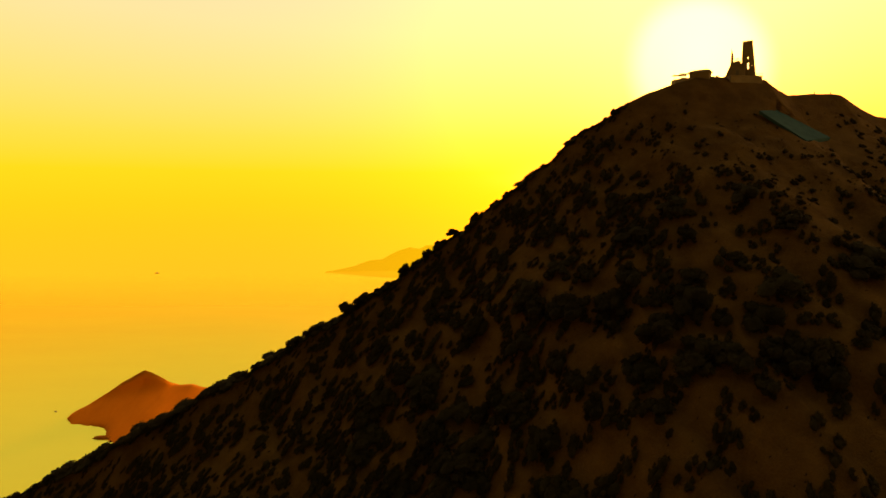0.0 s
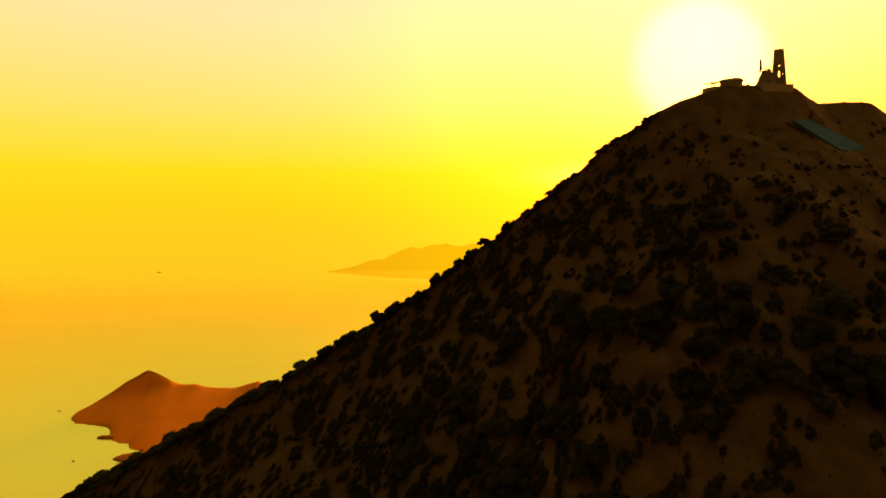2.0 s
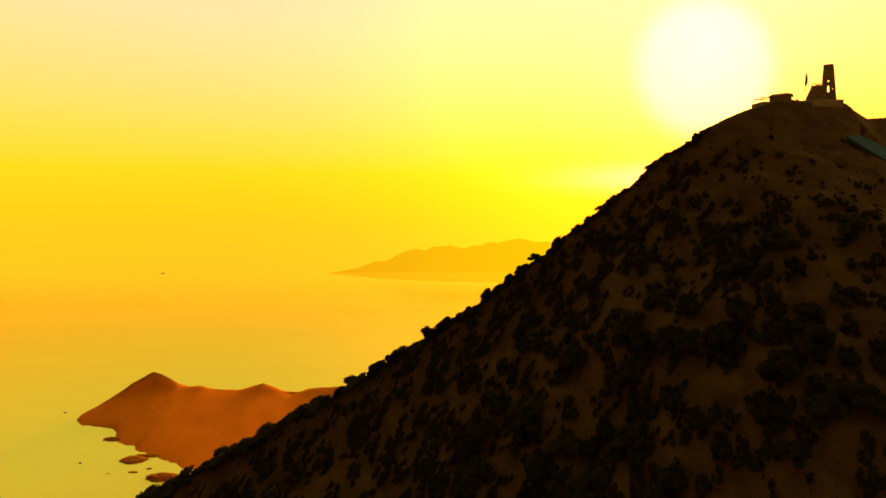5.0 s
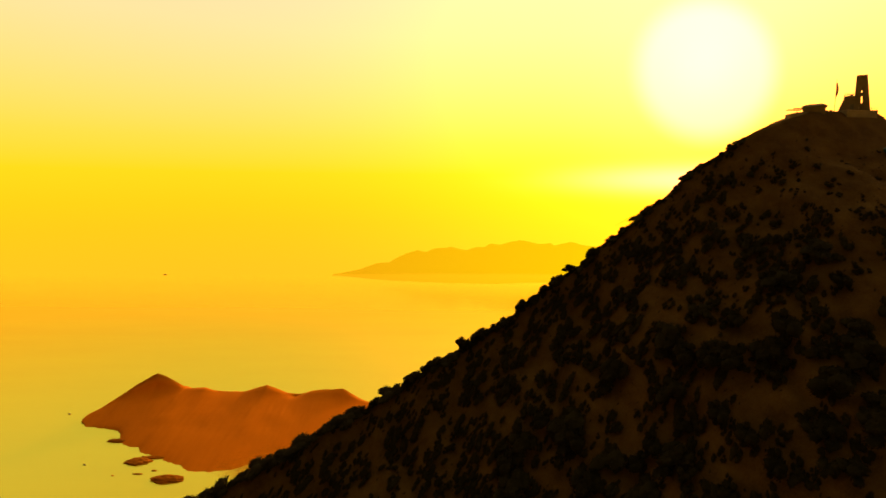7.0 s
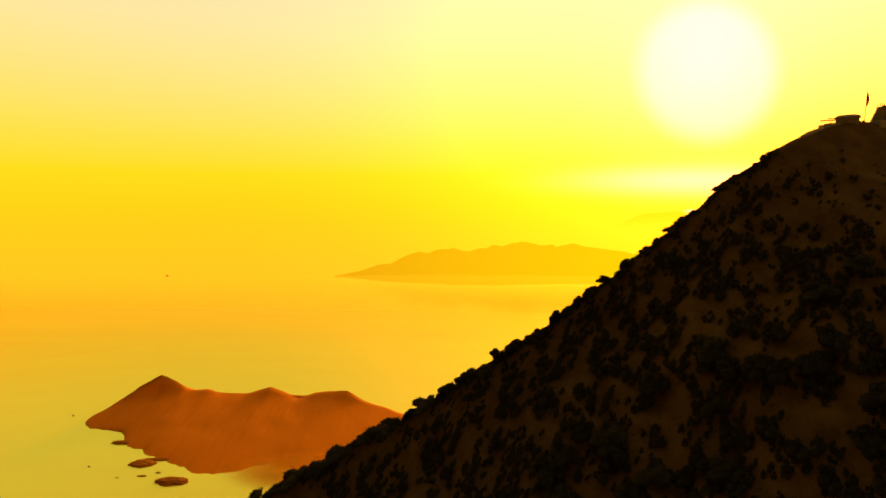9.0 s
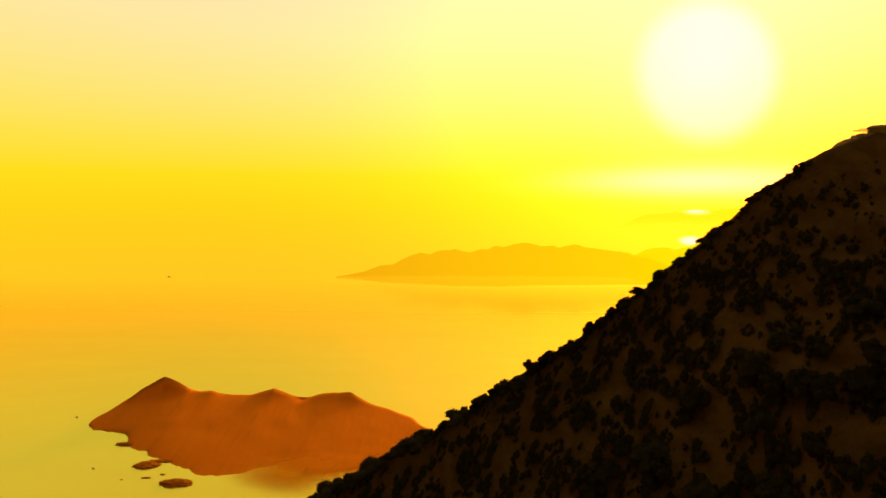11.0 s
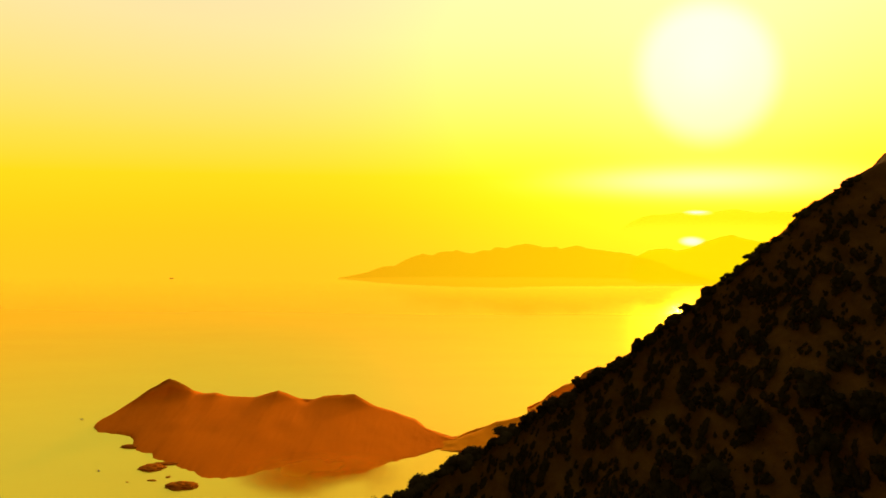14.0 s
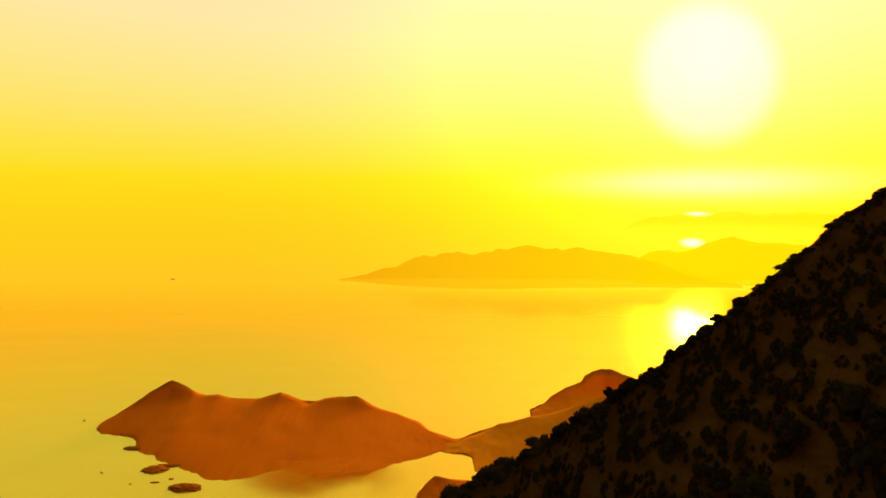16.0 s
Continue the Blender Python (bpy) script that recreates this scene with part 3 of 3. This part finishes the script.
def cafe():
    """The low hipped building on the summit and its terrace with flat canopies."""
    ob = empty("summit_cafe", (81.8, 167.0, 35.2), "low summit building with a shallow hipped roof", "building", turn=-35)
    bm = bmesh.new()
    block(bm, -2.9, 2.9, -2.0, 2.0, -0.6, 1.9, 0.05)
    part("wall", bm, M_RENDER, ob)
    bm = bmesh.new()
    rims = [[bm.verts.new((x * sx, y * sy, z)) for sx, sy in ((-1, -1), (1, -1), (1, 1), (-1, 1))] for x, y, z in ((3.3, 2.4, 1.9), (3.3, 2.4, 2.05), (2.3, 1.5, 2.62), (1.5, 0.8, 2.85))]
    bm.faces.new(rims[0][::-1])
    bm.faces.new(rims[-1])
    for low, top in zip(rims, rims[1:]):
        for k in range(4):
            bm.faces.new([low[k], low[(k + 1) % 4], top[(k + 1) % 4], top[k]])
    part("roof", bm, M_ROOF, ob)
    part("antenna", rod(bmesh.new(), (1.7, 0.2, 2.7), (1.7, 0.2, 4.2), 0.03), M_STEEL, ob)
    return ob


cafe()


def canopy(at, w, d, h, label):
    ob = empty("canopy", at, label, "canopy", "terrace canopies")
    part("roof", block(bmesh.new(), -w / 2, w / 2, -d / 2, d / 2, h, h + 0.14, 0.02), M_STEEL, ob)
    for x in (-w * 0.3, w * 0.42):
        for y in (-d * 0.42, d * 0.42):
            part("post", rod(bmesh.new(), (x, y, 0), (x, y, h), 0.05), M_STEEL, ob)
    return ob


deck = empty("terrace_deck", (74.9, 165.2, 0), "flat stepped concrete viewing terrace on the summit edge", "terrace", turn=8)
part("slab", block(bmesh.new(), -0.2, 4.0, -0.9, 1.6, 33.2, 35.2, 0.05), M_CONCRETE, deck)
part("step", block(bmesh.new(), -2.4, -0.2, -0.8, 1.4, 32.6, 34.65, 0.05), M_CONCRETE, deck)
canopy((74.5, 165.6, 34.65), 4.2, 1.5, 1.35, "flat thin sunshade on posts over the terrace edge")
canopy((76.1, 166.1, 35.2), 2.5, 1.3, 1.4, "flat thin raised sunshade beside the low building")


def handrail(at, turn, count, label):
    ob = empty("handrail", at, label, "railing", turn=turn)
    n = count - 1
    for k, z in ((0, 1.0), (1, 0.55)):
        part("rail", rod(bmesh.new(), (0, 0, z), (n * 0.9, 0, z), 0.035), M_STEEL, ob)
    for i in range(count):
        part("post", rod(bmesh.new(), (i * 0.9, 0, 0), (i * 0.9, 0, 1.04), 0.04), M_STEEL, ob)
    return ob


handrail((98.7, 166.4, 36.05), 8, 4, "steel handrail along the tower terrace")


def marker(x, y):
    at = on_ground(x, y)
    ob = empty("marker_post", (at.x, at.y, at.z - 0.1), "short pale marker post on the bare hump", "post", "marker posts on the hump")
    part("shaft", rod(bmesh.new(), (0, 0, 0), (0, 0, 0.75), 0.13, 0.10, 8), M_RENDER, ob)
    part("cap", rod(bmesh.new(), (0, 0, 0.75), (0, 0, 0.88), 0.17, 0.05, 8), M_RENDER, ob)


marker(121.4, 171.0)
marker(127.4, 171.9)


def ramp():
    """The smooth launch slab laid on the slope under the tower."""
    a, b, c, d = RAMP
    rows, cols = 14, 5
    bm = bmesh.new()
    lay = []
    for k in (0.05, -0.9):
        g = []
        for i in range(rows + 1):
            line = []
            for j in range(cols + 1):
                u, v = j / cols, i / rows
                x = (a[0] * (1 - u) + b[0] * u) * (1 - v) + (d[0] * (1 - u) + c[0] * u) * v
                y = (a[1] * (1 - u) + b[1] * u) * (1 - v) + (d[1] * (1 - u) + c[1] * u) * v
                z = (a[2] * (1 - u) + b[2] * u) * (1 - v) + (d[2] * (1 - u) + c[2] * u) * v
                line.append(bm.verts.new((x, y, z + k)))
            g.append(line)
        lay.append(g)
    for k, g in enumerate(lay):
        for i in range(rows):
            for j in range(cols):
                q = [g[i][j], g[i][j + 1], g[i + 1][j + 1], g[i + 1][j]]
                bm.faces.new(q if k else q[::-1])
    t, u = lay
    rim = [(0, j) for j in range(cols)] + [(i, cols) for i in range(rows)] + [(rows, j) for j in range(cols, 0, -1)] + [(i, 0) for i in range(rows, 0, -1)]
    for (i, j), (m, o) in zip(rim, rim[1:] + rim[:1]):
        bm.faces.new([t[i][j], t[m][o], u[m][o], u[i][j]])
    bmesh.ops.recalc_face_normals(bm, faces=bm.faces[:])
    return tagged(part("launch_ramp", bm, M_RAMP), "smooth dark blue-grey launch ramp on the slope", "ramp")


ramp()

# ---- trees and shrubs ----


def ball(centre, radius, squash, rings=5, sides=7):
    vs, fs = [], []
    for i in range(rings + 1):
        a = math.pi * i / rings
        for j in range(sides):
            b = 2 * math.pi * (j + 0.5 * (i % 2)) / sides
            vs.append((centre[0] + radius * math.sin(a) * math.cos(b), centre[1] + radius * math.sin(a) * math.sin(b), centre[2] + radius * squash * math.cos(a)))
    for i in range(rings):
        for j in range(sides):
            fs.append((i * sides + j, (i + 1) * sides + j, (i + 1) * sides + (j + 1) % sides, i * sides + (j + 1) % sides))
    return vs, fs


def foliage(seed, lobes, leaves, leaf, lift, flat_top=0.75, lean=0.0, reach=0.62):
    """A crown about 2 wide: uneven lobes, a dense inside, and small leaf sprays standing out from it."""
    rnd = random.Random(seed)
    vs, fs, hubs = [], [], []
    for i in range(lobes):
        a, r = rnd.uniform(0, 6.283), reach * math.sqrt(rnd.random())
        z = lift + rnd.uniform(-0.18, 0.30) - 0.28 * r
        hubs.append((r * math.cos(a) - lean * (z - lift + 0.35), r * math.sin(a), z, rnd.uniform(0.28, 0.50)))
    for x, y, z, r in hubs:
        v, f = ball((x, y, z), r * 0.84, flat_top)
        n = len(vs)
        vs += [(p[0] + rnd.uniform(-0.05, 0.05), p[1] + rnd.uniform(-0.05, 0.05), p[2] + rnd.uniform(-0.05, 0.05)) for p in v]
        fs += [tuple(n + k for k in q) for q in f]
    for i in range(leaves):
        x, y, z, r = hubs[rnd.randrange(lobes)]
        way = Vector((rnd.gauss(0, 1), rnd.gauss(0, 1), rnd.gauss(0.25, 1))).normalized()
        at = Vector((x, y, z)) + Vector((way.x, way.y, way.z * flat_top)) * r * rnd.uniform(0.80, 1.06)
        s = leaf * rnd.uniform(0.6, 1.4)
        u = Vector((rnd.gauss(0, 1), rnd.gauss(0, 1), rnd.gauss(0, 1))).normalized() * s
        w = u.cross(way).normalized() * s * 0.7
        n = len(vs)
        vs += [tuple(at - u), tuple(at + w), tuple(at + u * 1.2), tuple(at - w)]
        fs.append((n, n + 1, n + 2, n + 3))
    return vs, fs


def stems(seed, lift, lean, thick, many):
    rnd = random.Random(seed)
    bm = bmesh.new()
    rod(bm, (0, 0, -0.25), (-lean * 0.25, 0, lift * 0.55), thick, thick * 0.75, 7)
    for i in range(many):
        a = rnd.uniform(0, 6.283)
        r = rnd.uniform(0.15, 0.42)
        rod(bm, (-lean * 0.25, 0, lift * 0.5), (r * math.cos(a) - lean * 0.5, r * math.sin(a), lift * rnd.uniform(0.9, 1.15)), thick * 0.65, thick * 0.25, 6)
    return bm


def plant(name, seed, label, category, group, lobes, leaves, leaf, lift, flat_top, lean, thick, many, leafy="crown", woody="trunk", reach=0.62):
    ob = new(name)
    tagged(ob, label, category, group)
    part(woody, stems(seed + 50, lift, lean, thick, many), M_BARK, ob)
    crown = new(leafy, mesh_from(leafy, *foliage(seed, lobes, leaves, leaf, lift, flat_top, lean, reach), M_LEAF, False))
    crown.parent = ob
    return ob


G_TREE, G_SHRUB = "small trees along the ridge", "shrubs on the slope"
trees = [plant("tree", 100 + i, "small dark windswept evergreen tree on the ridge", "tree", G_TREE, 8 + i, 1000, 0.06, 0.62 + 0.08 * i, 0.8, 0.25 * (i % 2) + 0.1, 0.085, 4) for i in range(3)]
leaner = plant("tree", 131, "flat-topped pine leaning downhill over the ridge", "tree", G_TREE, 12, 1000, 0.06, 0.80, 0.55, 0.45, 0.08, 5, reach=0.75)
lone = plant("tree", 141, "round-crowned dark tree standing clear of the ridge", "tree", G_TREE, 10, 1100, 0.07, 0.85, 0.95, 0.05, 0.09, 4)
shrubs = [plant("shrub", 200 + i, "dense dark green rounded shrub on dry slope", "shrub", G_SHRUB, 6 + i, 620, 0.065, 0.5, 0.72, 0.12 * (i % 3), 0.06, 3, "foliage", "stem", 0.68) for i in range(4)]
used = set()


def planter(x, y, size):
    ob = empty("planter", (x, y, ground_z(x, y) - 0.15), "round concrete planter with a small dark bush", "planter", "planters beside the flagpole path")
    part("tub", rod(bmesh.new(), (0, 0, 0), (0, 0, 0.6), 0.34, 0.42, 12), M_CONCRETE, ob)
    leaves = new("bush", mesh_from("bush", *foliage(int(x * 10), 4, 90, 0.12, 0.5, 0.8, 0.0), M_LEAF, False))
    leaves.parent, leaves.location, leaves.scale = ob, (0, 0, 0.35), (size, size, size)


planter(85.2, 167.4, 0.55)
planter(86.3, 167.7, 0.45)
planter(87.5, 167.6, 0.5)


def steepness(x, y):
    """The slope's rise per metre in x and y, on the camera's side of the crest."""
    y = min(y, float(ridge_y(x)) - 2.5)
    return (ground_z(x + 1.5, y + 0.22) - ground_z(x - 1.5, y - 0.22)) / 3.0, (ground_z(x, y + 1.5) - ground_z(x, y - 1.5)) / 3.0


def settle(kind, x, y, width, tall, sink=0.06, lean=0.6, long=1.0, rnd=random.Random(5)):
    """Puts a plant of that kind at x, y, about width across and tall high, leaning out from the slope; the first one is the kind's own object."""
    p = on_ground(x, y)
    gx, gy = steepness(x, y)
    up = Vector((-lean * gx, -lean * gy * (0.3 if ridge_y(x) - y < 3 else 1.0), 1)).normalized()
    tilt = Vector((0, 0, 1)).rotation_difference(up).to_matrix().to_4x4()
    m = Matrix.Translation((p.x, p.y, p.z - sink * tall)) @ tilt @ Matrix.Rotation(rnd.uniform(-0.5, 0.5) + (0.9 if long > 1 else 0.0), 4, "Z") @ Matrix.Diagonal((width * long / 2, width / 2, tall, 1))
    if kind.name in used:
        return copy_thing(kind, m)
    used.add(kind.name)
    kind.matrix_basis = m
    return kind


# x along the crest, height over it and width of each plant that stands there
CREST = [(-122.4, 1.8, 5.4), (-119.1, 1.0, 3.1), (-116.2, 2.3, 3.9), (-113.8, 1.5, 5.2), (-109.3, 1.2, 3.9), (-107.5, 1.4, 2.6), (-104.8, 1.9, 3.8), (-101.8, 1.4, 3.8), (-98.6, 2.0, 4.1), (-93.2, 2.1, 6.1), (-91.5, 0.7, 2.8), (-88.1, 2.0, 4.0), (-86.1, 1.4, 2.8), (-83.8, 1.9, 2.8), (-81.1, 1.8, 3.9), (-77.3, 2.1, 5.0), (-74.0, 1.0, 3.1), (-70.7, 1.6, 3.8), (-67.3, 1.1, 3.4), (-63.3, 1.8, 4.4), (-60.5, 1.2, 2.9), (-58.2, 1.8, 4.0), (-54.3, 2.4, 4.3), (-51.1, 1.2, 3.6), (-48.8, 0.8, 2.5), (-45.3, 1.9, 2.5), (-43.8, 2.5, 3.5), (-40.7, 2.9, 2.1), (-37.6, 1.8, 3.2), (-32.6, 1.4, 3.5), (-28.8, 3.5, 4.3), (-27.0, 2.6, 2.8), (-23.6, 2.7, 4.1), (-18.9, 1.9, 3.4), (-15.9, 1.2, 3.1), (-10.8, 2.7, 3.1), (-7.9, 1.3, 2.1), (-4.0, 2.1, 2.4), (-0.3, 1.7, 3.1), (9.0, 1.5, 2.1), (10.7, 1.9, 2.4), (16.6, 1.3, 3.5), (20.1, 0.9, 2.5), (23.9, 0.9, 2.5), (26.7, 0.9, 2.8), (30.9, 0.9, 3.2), (35.5, 0.4, 1.4), (39.3, 0.6, 3.7), (42.8, 0.4, 3.0), (46.4, 0.6, 3.0), (53.5, 0.9, 3.4), (55.8, 0.4, 3.1)]
rnd = random.Random(11)
for i, (x, h, w) in enumerate(CREST):
    kind = lone if x in (-28.8, -40.7) else trees[i % 3] if h > 2.0 else shrubs[i % 4]
    y = float(ridge_y(x)) - rnd.uniform(0.4, 0.9)
    if kind is lone:
        settle(kind, x, y + 0.4, w * 1.05, h / 1.85, 0.10, 0.2)
    elif x > 30:
        settle(kind, x, y, w * 0.62, h * 1.2, 0.2, 1.0)
    elif kind in shrubs:
        settle(kind, x, y, w * 1.0, h * 0.92, 0.25, 0.85)
    else:
        settle(kind, x, y, w * 0.9, h * 0.62, 0.25, 0.7)
settle(leaner, 3.6, float(ridge_y(3.6)) - 0.2, 4.2, 2.5, 0.22, 0.55)
# low growth between them
for i in range(120):
    x = -130 + 186 * (i + rnd.random()) / 120
    h = rnd.uniform(0.45, 0.85) if x < 12 else rnd.uniform(0.3, 0.5)
    y = float(ridge_y(x)) - rnd.uniform(0.2, 1.4)
    settle(shrubs[i % 4], x, y, h * rnd.uniform(2.2, 3.4), h, 0.30, 1.0)


def cover(x, y):
    """How thickly scrub grows, 0 to 1: patches, thinner towards the bare summit."""
    bare = min(1.0, max(0.0, (math.hypot(x - 95, (y - 165) * 0.9) - 16) / 34.0))
    c = 0.56 + 0.30 * noise.noise(Vector((x / 17.0, y / 17.0, 4.0))) + 0.75 * noise.noise(Vector((x / 4.6, y / 4.6, 8.0)))
    c -= 0.14 * min(1.0, max(0.0, (132 - y) / 30.0)) * min(1.0, max(0.0, (x - 10) / 30.0))
    return max(0.0, min(1.0, 2.4 * (c - 0.34))) * (0.12 + 0.88 * bare)


cells, spots = {}, []
for i in range(20000):
    x, d = rnd.uniform(-134, 156), rnd.uniform(1.5, 112)
    y = float(ridge_y(x)) - d
    if rnd.random() > cover(x, y) or (94 < x < 121 and 149 < y < 161) or (x > 58 and d < 7):
        continue
    near_top = min(1.0, max(0.25, (math.hypot(x - 95, y - 165) - 8) / 55.0))
    r = (0.7 + (2.2 if y > 132 else 1.5) * rnd.random() ** 1.5) * near_top * min(1.0, 0.3 + d / 14.0)
    key = (int(x // 4), int(y // 4))
    if any((x - a) ** 2 + (y - b) ** 2 < (0.48 * (r + s)) ** 2 for u in (-1, 0, 1) for v in (-1, 0, 1) for a, b, s in cells.get((key[0] + u, key[1] + v), ())):
        continue
    cells.setdefault(key, []).append((x, y, r))
    spots.append((x, y, r))
# the slope nearest to the camera's line: each shrub a thing of its own
close = [s for s in spots if s[2] > 1.25 and 84 < s[1] < 128 and -20 < s[0] < 100][:110]
chosen = set(close)
for i, (x, y, r) in enumerate(close):
    settle(shrubs[i % 4], x, y, 1.7 * r, r * rnd.uniform(0.75, 1.1), long=rnd.uniform(1.1, 1.7))
# all others, too many to count, with low tufts between them
tufts = []
for i in range(6000):
    x, d = rnd.uniform(-134, 156), rnd.uniform(2, 112)
    y = float(ridge_y(x)) - d
    if rnd.random() < 0.25 + 0.5 * cover(x, y) and not (91 < x < 117 and 142 < y < 160) and (x < 60 or d > 7):
        tufts.append((x, y, rnd.uniform(0.16, 0.42)))
kinds = [foliage(300 + i, 5, 230, 0.09, 0.5, 0.72, 0.15, 0.66) for i in range(5)]
kinds += [foliage(320 + i, 2, 16, 0.28, 0.35, 0.7, 0.1, 0.45) for i in range(3)]
kinds = [(np.array(v), f) for v, f in kinds]
vs, fs, base = [], [], 0
for i, (x, y, r) in enumerate(spots + tufts):
    if (x, y, r) in chosen:
        continue
    v, f = kinds[i % 5] if r > 0.45 else kinds[5 + i % 3]
    a, far = rnd.gauss(0.75, 0.30), r * rnd.uniform(1.1, 1.8)
    tall = r * rnd.uniform(0.8, 1.25)
    turn = np.array([[math.cos(a) * far, -math.sin(a) * r, 0], [math.sin(a) * far, math.cos(a) * r, 0], [0, 0, tall]])
    gx, gy = steepness(x, y)
    w = v @ turn.T
    w[:, 2] += 0.75 * (gx * w[:, 0] + gy * w[:, 1])
    vs.append(w + np.array([x, y, ground_z(x, y) - 0.1 * r]))
    fs += [tuple(base + k for k in q) for q in f]
    base += len(v)
tagged(new("scrub", mesh_from("scrub", np.concatenate(vs).tolist(), fs, M_LEAF, False)), "patchy dark green scrub covering the dry slope", "scrub", kind="stuff")
